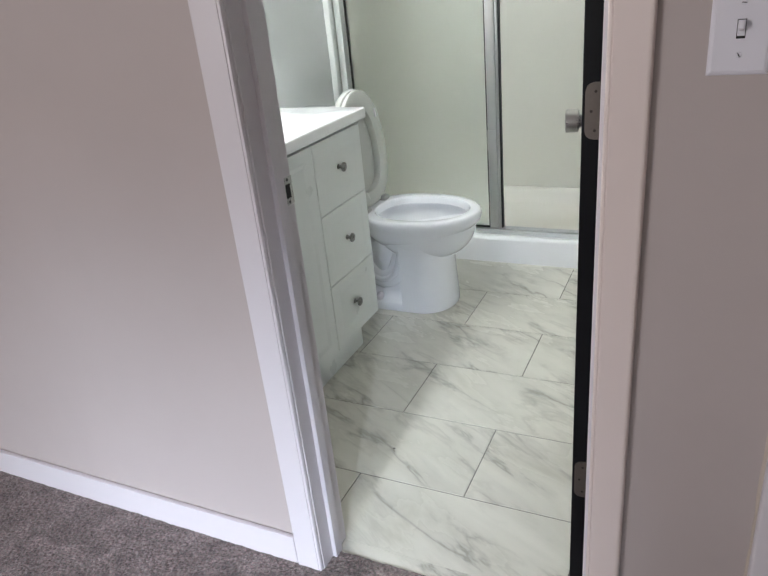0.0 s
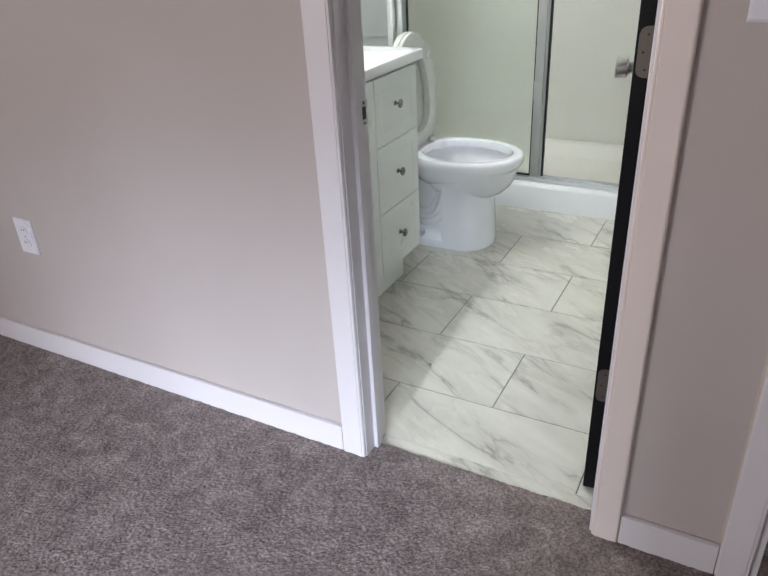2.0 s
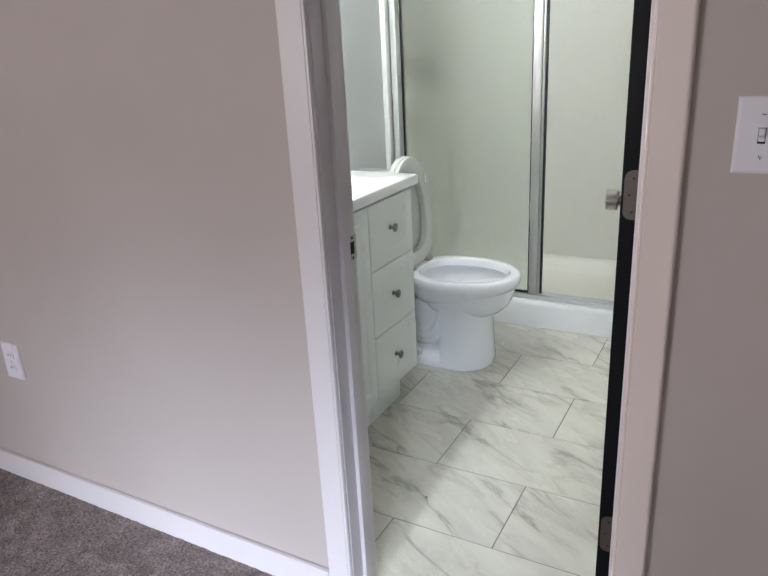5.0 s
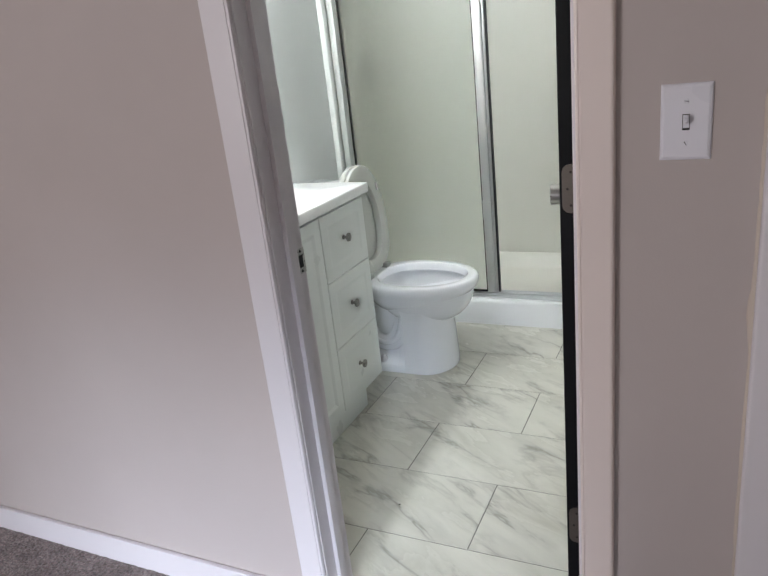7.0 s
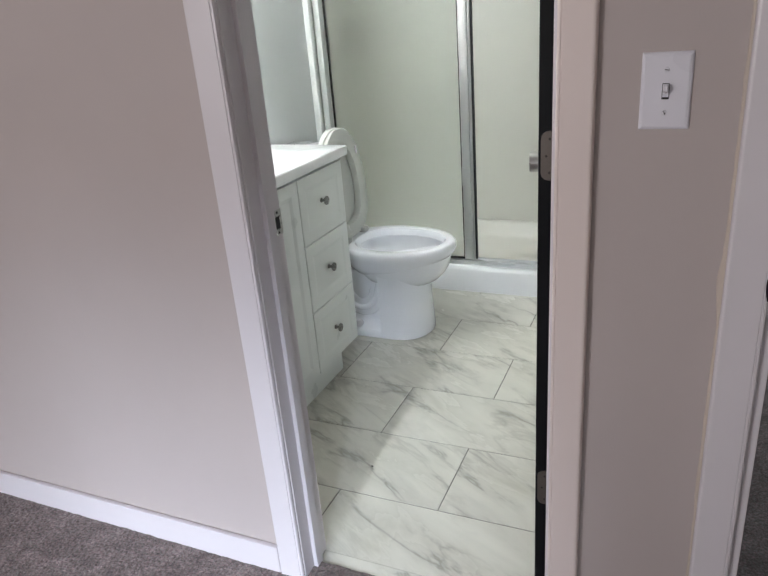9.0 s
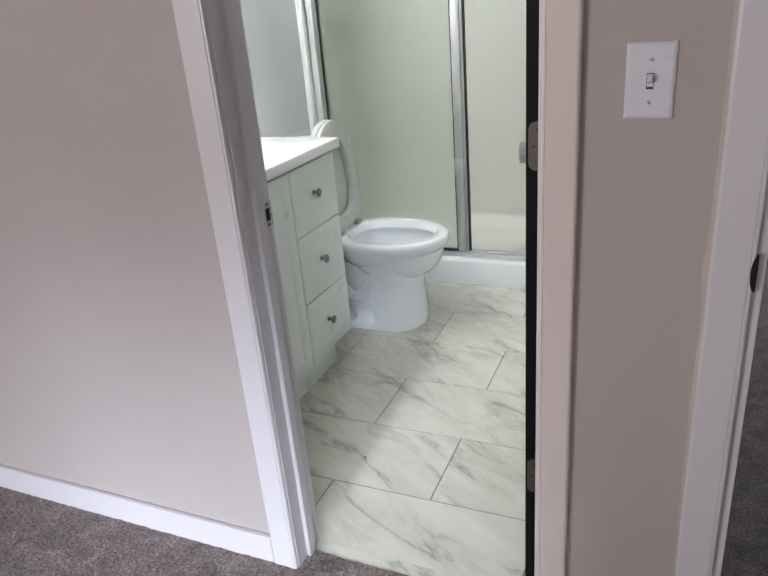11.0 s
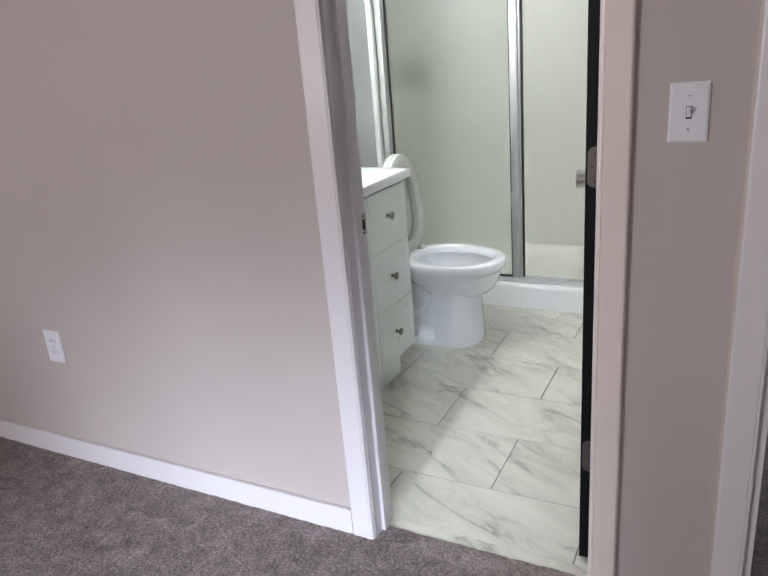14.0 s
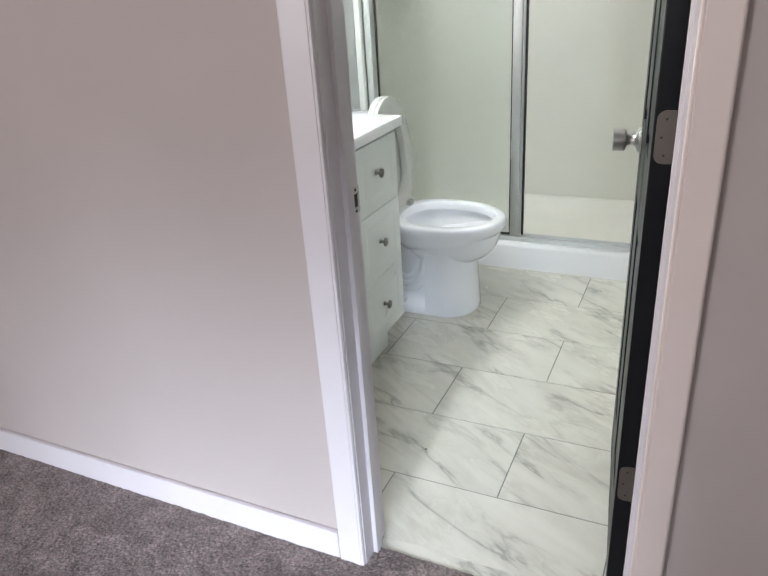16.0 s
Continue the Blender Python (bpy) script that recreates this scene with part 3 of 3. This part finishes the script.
def toilet():
    t = thing("toilet", (-1.2, TY, 0), "white porcelain toilet with its seat and lid raised", "toilet")
    bm = bmesh.new()
    def shell(side, front, z):
        return egg(-0.815 - front, -1.315 + min(side, 0.045), 0.1965 - side, z)
    outside = [(0.115, 0.200, 0.240), (0.094, 0.160, 0.270), (0.080, 0.140, 0.2785), (0.069, 0.124, 0.2850), (0.057, 0.106, 0.2930), (0.045, 0.086, 0.302), (0.034, 0.066, 0.313), (0.0245, 0.047, 0.3265), (0.0170, 0.031, 0.3405),
               (0.0110, 0.0205, 0.352), (0.0078, 0.0120, 0.360), (0.0042, 0.0060, 0.3675), (0.0015, 0.0022, 0.376), (0.0, 0.0, 0.386), (0.0006, 0.0006, 0.3945), (0.0028, 0.0028, 0.4010), (0.0066, 0.0066, 0.4054), (0.0112, 0.0112, 0.4074), (0.0165, 0.0165, 0.4080)]
    loft(bm, [shell(*row) for row in outside] + [
        egg(-0.8575, -1.252, 0.1545, 0.4080), egg(-0.8595, -1.248, 0.1525, 0.4074), egg(-0.8608, -1.246, 0.1512, 0.4058), egg(-0.863, -1.243, 0.149, 0.396), egg(-0.866, -1.239, 0.146, 0.378), egg(-0.865, -1.240, 0.147, 0.3765),
        egg(-0.836, -1.255, 0.172, 0.3760), egg(-0.836, -1.255, 0.172, 0.352), egg(-0.842, -1.245, 0.163, 0.325), egg(-0.850, -1.24, 0.154, 0.298), egg(-0.865, -1.23, 0.140, 0.272), egg(-0.89, -1.21, 0.118, 0.247), egg(-0.925, -1.19, 0.092, 0.224), egg(-0.97, -1.16, 0.065, 0.206), egg(-1.02, -1.13, 0.038, 0.196)])
    bowl = part("bowl", bm, PORCELAIN, t)
    bm = bmesh.new()
    loft(bm, [egg(-0.905, -1.20, 0.106, 0.233), egg(-0.905, -1.20, 0.106, 0.236)])
    part("water", bm, WATER, bowl, "still water in the bowl")
    bm = bmesh.new()
    n = 40
    def column(front, back, half, z):
        pts = []
        for k in range(n):
            a = -math.pi / 2 + math.pi * k / (n - 1)
            pts.append(Vector((front - 0.125 + 0.125 * math.cos(a) ** 0.9 if math.cos(a) > 1e-6 else front - 0.125, TY + half * math.sin(a), z)))
        return pts + [Vector((back, TY + half, z)), Vector((back, TY - half, z))]
    loft(bm, [column(-0.932, -1.110, 0.135, 0.0), column(-0.932, -1.110, 0.135, 0.003), column(-0.926, -1.112, 0.141, 0.0036), column(-0.9245, -1.113, 0.142, 0.008), column(-0.925, -1.115, 0.1415, 0.03), column(-0.929, -1.115, 0.139, 0.09), column(-0.933, -1.113, 0.136, 0.16), column(-0.935, -1.112, 0.134, 0.22), column(-0.934, -1.112, 0.1345, 0.240), column(-0.931, -1.112, 0.137, 0.258), column(-0.924, -1.112, 0.142, 0.272), column(-0.917, -1.112, 0.146, 0.285), column(-0.910, -1.112, 0.149, 0.297)])
    part("pedestal", bm, PORCELAIN, t)
    # the foot behind it, with sloped shoulders, and the slimmer body over it
    bm = bmesh.new()
    side = [(0.134, 0.0), (0.134, 0.003), (0.1395, 0.004), (0.1405, 0.012), (0.1395, 0.034), (0.136, 0.040), (0.118, 0.050), (0.104, 0.060), (0.094, 0.078), (0.091, 0.115), (0.092, 0.20), (0.099, 0.245), (0.112, 0.272), (0.120, 0.300)]
    loft(bm, [[Vector((x, TY - a, z)) for a, z in side] + [Vector((x, TY + a, z)) for a, z in side[::-1]] for x in (-1.49, -1.40, -1.30, -1.20, -1.108)])
    part("foot", bm, PORCELAIN, t)
    for s in (-1, 1):
        bm = bmesh.new()
        bend = [(-1.108, 0.300), (-1.118, 0.265), (-1.128, 0.225), (-1.138, 0.185), (-1.155, 0.150), (-1.182, 0.126), (-1.215, 0.118), (-1.250, 0.130), (-1.278, 0.160), (-1.300, 0.200), (-1.335, 0.232), (-1.385, 0.236), (-1.425, 0.200), (-1.442, 0.130), (-1.446, 0.055)]
        for wide, proud, drop in ((0.042, 0.020, 0.0), (0.018, 0.027, 0.004)):
            rings = []
            for k, (x, z) in enumerate(bend):
                a, b = bend[max(k - 1, 0)], bend[min(k + 1, len(bend) - 1)]
                d = Vector((b[0] - a[0], 0, b[1] - a[1])).normalized()
                across = Vector((d.z, 0, -d.x))
                rings.append([Vector((x, TY + s * 0.086, z + drop)) + across * (wide * math.cos(q)) + Vector((0, s * proud * math.sin(q), 0)) for q in [2 * math.pi * j / 20 for j in range(20)]])
            loft(bm, rings)
        part("trapway", bm, PORCELAIN, t)
        bm = bmesh.new()
        lathe(bm, [(0.016, -0.008), (0.016, 0.008), (0.0135, 0.014), (0.009, 0.019), (0.003, 0.021)], (-1.222, TY + s * 0.118, 0.0503), "z", 18)
        part("bolt_cap", bm, PLASTIC, t, "white bolt cap")
    bm = bmesh.new()
    box(bm, -1.60, -1.275, TY - 0.105, TY + 0.105, 0.255, 0.3945, 0.018, 3)
    part("deck", bm, PORCELAIN, t)
    bm = bmesh.new()
    box(bm, -1.638, -1.432, TY - 0.19, TY + 0.19, 0.395, 0.752, 0.025, 4)
    tank = part("tank", bm, PORCELAIN, t)
    bm = bmesh.new()
    box(bm, -1.642, -1.424, TY - 0.198, TY + 0.198, 0.753, 0.783, 0.010, 3)
    part("tank_lid", bm, PORCELAIN, tank)
    # raised seat ring and the lid behind it
    lean = Matrix.Translation((-1.277, TY, 0.412)) @ Matrix.Rotation(radians(-4.0), 4, "Y")
    def up(l, half, base, top, x, n=56, waist=0.0):
        mid = base + (top - base) * 0.44
        ring = []
        for k in range(n):
            a = 2 * math.pi * k / n
            c, s = math.cos(a), math.sin(a)
            p = 2.1 if c > 0 else 2.7
            z = (top - mid) * abs(c) ** (2 / p) if c > 0 else -(mid - base) * abs(c) ** (2 / p)
            ring.append(l @ Vector((x, half * abs(s) ** (2 / p) * (1 if s > 0 else -1), mid + z)))
        return ring
    bm = bmesh.new()
    rows = [(0.1120, 0.058, 0.390, -0.0165), (0.1115, 0.0585, 0.3895, 0.008), (0.1130, 0.057, 0.391, 0.0112), (0.1160, 0.054, 0.394, 0.0125), (0.1500, 0.026, 0.428, 0.0130), (0.1790, 0.003, 0.456, 0.0122), (0.1825, -0.0005, 0.4595, 0.0105),
            (0.1842, -0.002, 0.461, 0.006), (0.1842, -0.002, 0.461, 0.0), (0.1815, 0.001, 0.458, -0.0065)]
    rings = [up(lean, *row) for row in rows]
    loft(bm, rings + [rings[0]], False, False)
    bmesh.ops.remove_doubles(bm, verts=bm.verts, dist=1e-5)
    seat = part("seat", bm, SEAT, t, "raised white seat ring")
    for y, z in ((0.122, 0.350), (-0.122, 0.350)):
        bm = bmesh.new()
        box(bm, -0.004, 0.003, -0.005, 0.005, -0.018, 0.018, 0.0025)
        bmesh.ops.transform(bm, matrix=lean @ Matrix.Translation((0.0165, y, z)), verts=bm.verts)
        part("bumper", bm, PLASTIC, seat, "small white bumper")
    back = lean @ Matrix.Translation((-0.0165, 0, 0))
    bm = bmesh.new()
    loft(bm, [up(back, 0.080, 0.100, 0.355, -0.0050), up(back, 0.120, 0.055, 0.398, -0.0035), up(back, 0.155, 0.024, 0.433, 0.0005), up(back, 0.170, 0.010, 0.450, 0.0045), up(back, 0.177, 0.003, 0.457, 0.009), up(back, 0.181, -0.001, 0.461, 0.0105), up(back, 0.186, -0.004, 0.4645, 0.007), up(back, 0.187, -0.004, 0.465, -0.004),
              up(back, 0.184, -0.001, 0.462, -0.014), up(back, 0.176, 0.006, 0.454, -0.019), up(back, 0.14, 0.04, 0.42, -0.022)])
    part("lid", bm, SEAT, t, "raised white lid")
    for s in (-1, 1):
        bm = bmesh.new()
        box(bm, -1.318, -1.246, TY + s * 0.085 - 0.022, TY + s * 0.085 + 0.022, 0.3965, 0.428, 0.008, 3)
        part("hinge", bm, HINGE_PLASTIC, t, "grey seat hinge")


toilet()

# ---- bathroom door, standing open ----
def bathroom_door():
    d = thing("bathroom_door", (-0.183, 1.15, 0.012), "black painted panel door standing open into the bathroom", "door")
    x0, x1, y0, y1, z0, z1 = -0.218, -0.183, 1.150, 1.725, 0.012, 2.025
    bm = boxes((x0 + 0.006, x1 - 0.006, y0 + 0.001, y1 - 0.001, z0 + 0.001, z1 - 0.001))
    stile, mid = 0.095, (y0 + y1) / 2
    ups = [z0 + 0.20, 0.80, 0.98, 1.58, 1.68, z1 - 0.11]
    for a, b in ((y0, y0 + stile), (mid - 0.045, mid + 0.045), (y1 - stile, y1)):
        box(bm, x0, x1, a, b, z0, z1, 0.002)
    for a, b in ((z0, ups[0]), (ups[1], ups[2]), (ups[3], ups[4]), (ups[5], z1)):
        box(bm, x0 + 0.0005, x1 - 0.0005, y0 + 0.003, y1 - 0.003, a, b, 0.002)
    leaf = part("leaf", bm, BLACK, d, smooth=False)
    for a, b in ((y0 + stile, mid - 0.045), (mid + 0.045, y1 - stile)):
        for c, e in ((ups[0], ups[1]), (ups[2], ups[3]), (ups[4], ups[5])):
            bm = bmesh.new()
            for s, x in ((-1, x0), (1, x1)):
                r = lambda q, xx: [Vector((xx, a + q, c + q)), Vector((xx, b - q, c + q)), Vector((xx, b - q, e - q)), Vector((xx, a + q, e - q))]
                loft(bm, [r(0.004, x - s * 0.0065), r(0.010, x - s * 0.0062), r(0.030, x - s * 0.0022), r(0.034, x - s * 0.0018)])
            part("panel", bm, BLACK, leaf, smooth=False)
    for z in (0.280, 1.003, 1.76):
        bm = bmesh.new()
        out = [(-0.2135 + 0.014 * (1 - math.cos(radians(q))), 0.014 * (1 - math.sin(radians(q)))) for q in (0, 30, 60, 90)]
        ring = [(x, z + h) for x, h in out] + [(-0.1765, z), (-0.1765, z + 0.088)] + [(x, z + 0.088 - h) for x, h in out[::-1]]
        loft(bm, [[Vector((x, yy, zz)) for x, zz in ring] for yy in (1.1520, 1.1478)])
        hinge = part("hinge", bm, HINGE, d, "dull steel hinge leaf")
        for sx, sz in ((-0.198, 0.014), (-0.204, 0.044), (-0.198, 0.074)):
            bm = bmesh.new()
            lathe(bm, [(0.0024, 0.0), (0.0021, 0.0005), (0.0010, 0.0006)], (sx, 1.1478, z + sz), "y", 12)
            bmesh.ops.scale(bm, vec=(1, -1, 1), verts=bm.verts, space=Matrix.Translation((0, -1.1478, 0)))
            part("screw", bm, SCREW, hinge)
        bm = bmesh.new()
        lathe(bm, [(0.0048, 0.0), (0.0052, 0.002), (0.0052, 0.086), (0.0048, 0.088)], (-0.1735, 1.1515, z), "z", 14)
        part("knuckle", bm, HINGE, hinge)
    for s, x in ((-1, x0), (1, x1)):
        bm = bmesh.new()
        prof = [(0.031, 0.0), (0.031, 0.003), (0.027, 0.008), (0.0165, 0.012), (0.0128, 0.018), (0.0122, 0.028), (0.0150, 0.0335), (0.0235, 0.0355), (0.0254, 0.0375), (0.0258, 0.042), (0.0262, 0.060), (0.0262, 0.0625), (0.024, 0.0645), (0.010, 0.0645)]
        lathe(bm, [(r, h * (1.0 if s < 0 else 0.95)) for r, h in prof], (0, 0, 0), "x", 32)
        if s < 0:
            bmesh.ops.scale(bm, vec=(-1, 1, 1), verts=bm.verts)
        bmesh.ops.translate(bm, vec=(x + s * 0.0002, 1.662, 0.924), verts=bm.verts)
        part("door_knob", bm, NICKEL, d, "brushed nickel round knob")
    d.rotation_euler = (0, 0, radians(6.4))       # stands a little short of square


bathroom_door()


def strike_plate():
    s = thing("strike_plate", (JL, 1.11, 0.905), "small nickel strike plate in the white jamb", "strike plate")
    bm = boxes((JL + 0.0002, JL + 0.0018, 1.1020, 1.1305, 0.879, 0.934), bevel=0.0006)
    part("plate", bm, NICKEL, s, smooth=False)
    # no hole is cut: a dark patch on the plate gives its shade
    part("latch_hole", boxes((JL + 0.0019, JL + 0.0024, 1.1060, 1.1210, 0.893, 0.920)), SLOT, s, "dark patch for the shade in the latch opening", False)
    for z in (0.8845, 0.9285):
        bm = bmesh.new()
        lathe(bm, [(0.0032, 0.0), (0.0028, 0.0008), (0.001, 0.001)], (JL + 0.0018, 1.1145, z), "x", 12)
        part("screw", bm, SLOT, s)


strike_plate()


def second_strike():
    bm = bmesh.new()
    ring = []
    for k in range(20):
        a = 2 * math.pi * k / 20
        ring.append((0.1590 + 0.0085 * min(math.cos(a), 0) + 0.0010 * max(math.cos(a), 0), 0.884 + 0.030 * math.sin(a)))
    loft(bm, [[Vector((x, y, z)) for x, z in ring] for y in (FRONT - 0.010, FRONT - 0.0172)])
    tagged(mesh_ob("strike_lip", bm, material("dark_bronze", (0.035, 0.022, 0.03), 0.4, 0.8)[0], True), "dark curved strike lip on the white jamb", "strike plate")


second_strike()


# ---- switch and outlet ----
def wall_plate(bm, x0, x1, z0, z1, deep=0.006):
    y = FRONT
    def ring(d, yy):
        return [Vector((x0 + d, yy, z0 + d)), Vector((x1 - d, yy, z0 + d)), Vector((x1 - d, yy, z1 - d)), Vector((x0 + d, yy, z1 - d))]
    loft(bm, [ring(0, y - 0.0002), ring(0, y - deep * 0.35), ring(0.002, y - deep * 0.75), ring(0.0055, y - deep)])
    return bm


def light_switch():
    x0, x1, z0, z1 = -0.0455, 0.0240, 1.1145, 1.2235
    cx, cz = (x0 + x1) / 2, (z0 + z1) / 2
    s = thing("light_switch", (cx, FRONT, cz), "white toggle light switch on the greige wall", "light switch")
    part("plate", wall_plate(bmesh.new(), x0, x1, z0, z1), PLASTIC, s, smooth=False)
    y = FRONT - 0.006
    # dark patch on the plate in place of the shaded slot
    part("slot", boxes((cx - 0.0050, cx + 0.0050, y - 0.0008, y - 0.0001, cz - 0.0110, cz + 0.0115)), SLOT, s, "dark patch for the shade in the toggle slot", False)
    part("toggle_frame", boxes((cx - 0.0042, cx + 0.0042, y - 0.0016, y - 0.0009, cz - 0.0078, cz + 0.0105)), PLASTIC, s, smooth=False)
    bm = bmesh.new()
    box(bm, cx - 0.0034, cx + 0.0034, y - 0.014, y - 0.0017, cz - 0.0035, cz + 0.0060, 0.0015)
    bmesh.ops.rotate(bm, cent=(cx, y, cz), matrix=Matrix.Rotation(radians(-22), 3, "X"), verts=bm.verts)
    part("toggle", bm, PLASTIC, s)
    for dz, turn in ((0.030, 8), (-0.030, 62)):
        bm = bmesh.new()
        lathe(bm, [(0.0034, 0.0), (0.0030, 0.0010), (0.0012, 0.0014)], (0, 0, 0), "y", 14)
        bmesh.ops.scale(bm, vec=(1, -1, 1), verts=bm.verts)
        bmesh.ops.translate(bm, vec=(cx, y, cz + dz), verts=bm.verts)
        screw = part("screw", bm, PLASTIC, s)
        bm = boxes((-0.0030, 0.0030, -0.0005, 0.0, -0.0005, 0.0005))
        bmesh.ops.rotate(bm, cent=(0, 0, 0), matrix=Matrix.Rotation(radians(turn), 3, "Y"), verts=bm.verts)
        bmesh.ops.translate(bm, vec=(cx, y - 0.0015, cz + dz), verts=bm.verts)
        part("screw_slot", bm, SLOT, screw, smooth=False)


light_switch()


def outlet():
    x0, x1, z0, z1 = -2.019, -1.936, 0.388, 0.508
    cx, cz = (x0 + x1) / 2, (z0 + z1) / 2
    s = thing("wall_outlet", (cx, FRONT, cz), "white duplex outlet on the greige wall", "outlet")
    part("plate", wall_plate(bmesh.new(), x0, x1, z0, z1), PLASTIC, s, smooth=False)
    y = FRONT - 0.006
    for dz in (0.0215, -0.0215):
        bm = bmesh.new()
        ring = [(cx + 0.0172 * max(-1, min(1, 1.25 * math.cos(a))), cz + dz + 0.0142 * math.sin(a)) for a in [2 * math.pi * k / 24 for k in range(24)]]
        loft(bm, [[Vector((x, yy, z)) for x, z in ring] for yy in (y + 0.0005, y - 0.0022)])
        face = part("receptacle", bm, PLASTIC, s, smooth=False)
        for dx, h in ((-0.0065, 0.0042), (0.0065, 0.0034)):
            # slots are dark patches on the face that give their inner shade
            part("slot", boxes((cx + dx - 0.0012, cx + dx + 0.0012, y - 0.0027, y - 0.0023, cz + dz + 0.003 - h, cz + dz + 0.003 + h)), SLOT, face, smooth=False)
    bm = bmesh.new()
    lathe(bm, [(0.0032, 0.0), (0.0028, 0.0009), (0.001, 0.0012)], (0, 0, 0), "y", 12)
    bmesh.ops.scale(bm, vec=(1, -1, 1), verts=bm.verts)
    bmesh.ops.translate(bm, vec=(cx, y, cz), verts=bm.verts)
    part("screw", bm, NICKEL, s)


outlet()

bm = bmesh.new()
bmesh.ops.create_icosphere(bm, subdivisions=2, radius=0.0028, matrix=Matrix.Translation((-0.790, 1.488, 0.0018)) @ Matrix.Diagonal((1.3, 0.9, 0.6, 1)))
tagged(mesh_ob("crumb", bm, SLOT, True), "tiny dark crumb lying on the tiles", "crumb")

# ---- floor tiles, each its own piece ----
def tile(x0, x1, y0, y1):
    """A pressed tile with eased edges, its middle as its origin."""
    w, d = (x1 - x0) / 2, (y1 - y0) / 2
    def ring(q, z):
        return [Vector((-w + q, -d + q, z)), Vector((w - q, -d + q, z)), Vector((w - q, d - q, z)), Vector((-w + q, d - q, z))]
    bm = bmesh.new()
    loft(bm, [ring(0, -0.006), ring(0, -0.0012), ring(0.0012, 0.0)])
    ob = mesh_ob("tile", bm, TILE)
    ob.location = ((x0 + x1) / 2, (y0 + y1) / 2, 0)
    ob.parent = subfloor


PITCH, X0, Y0, GAP = 0.305, -0.533, 1.362, 0.0027
for row in range(-1, 6):
    lo, hi = Y0 + PITCH * row, Y0 + PITCH * (row + 1)
    lo, hi = max(lo, 1.1228 if row < 0 else lo), min(hi, SHOWER + 0.01)
    if hi - lo < 0.02:
        continue
    shift = 0.0 if row % 2 == 0 else -PITCH
    for k in range(-3, 3):
        a, b = X0 + shift + 2 * PITCH * k, X0 + shift + 2 * PITCH * (k + 1)
        a, b = max(a, LEFT), min(b, RIGHT)
        if b - a > 0.02:
            tile(a + GAP / 2, b - GAP / 2, lo + GAP / 2, hi - GAP / 2)
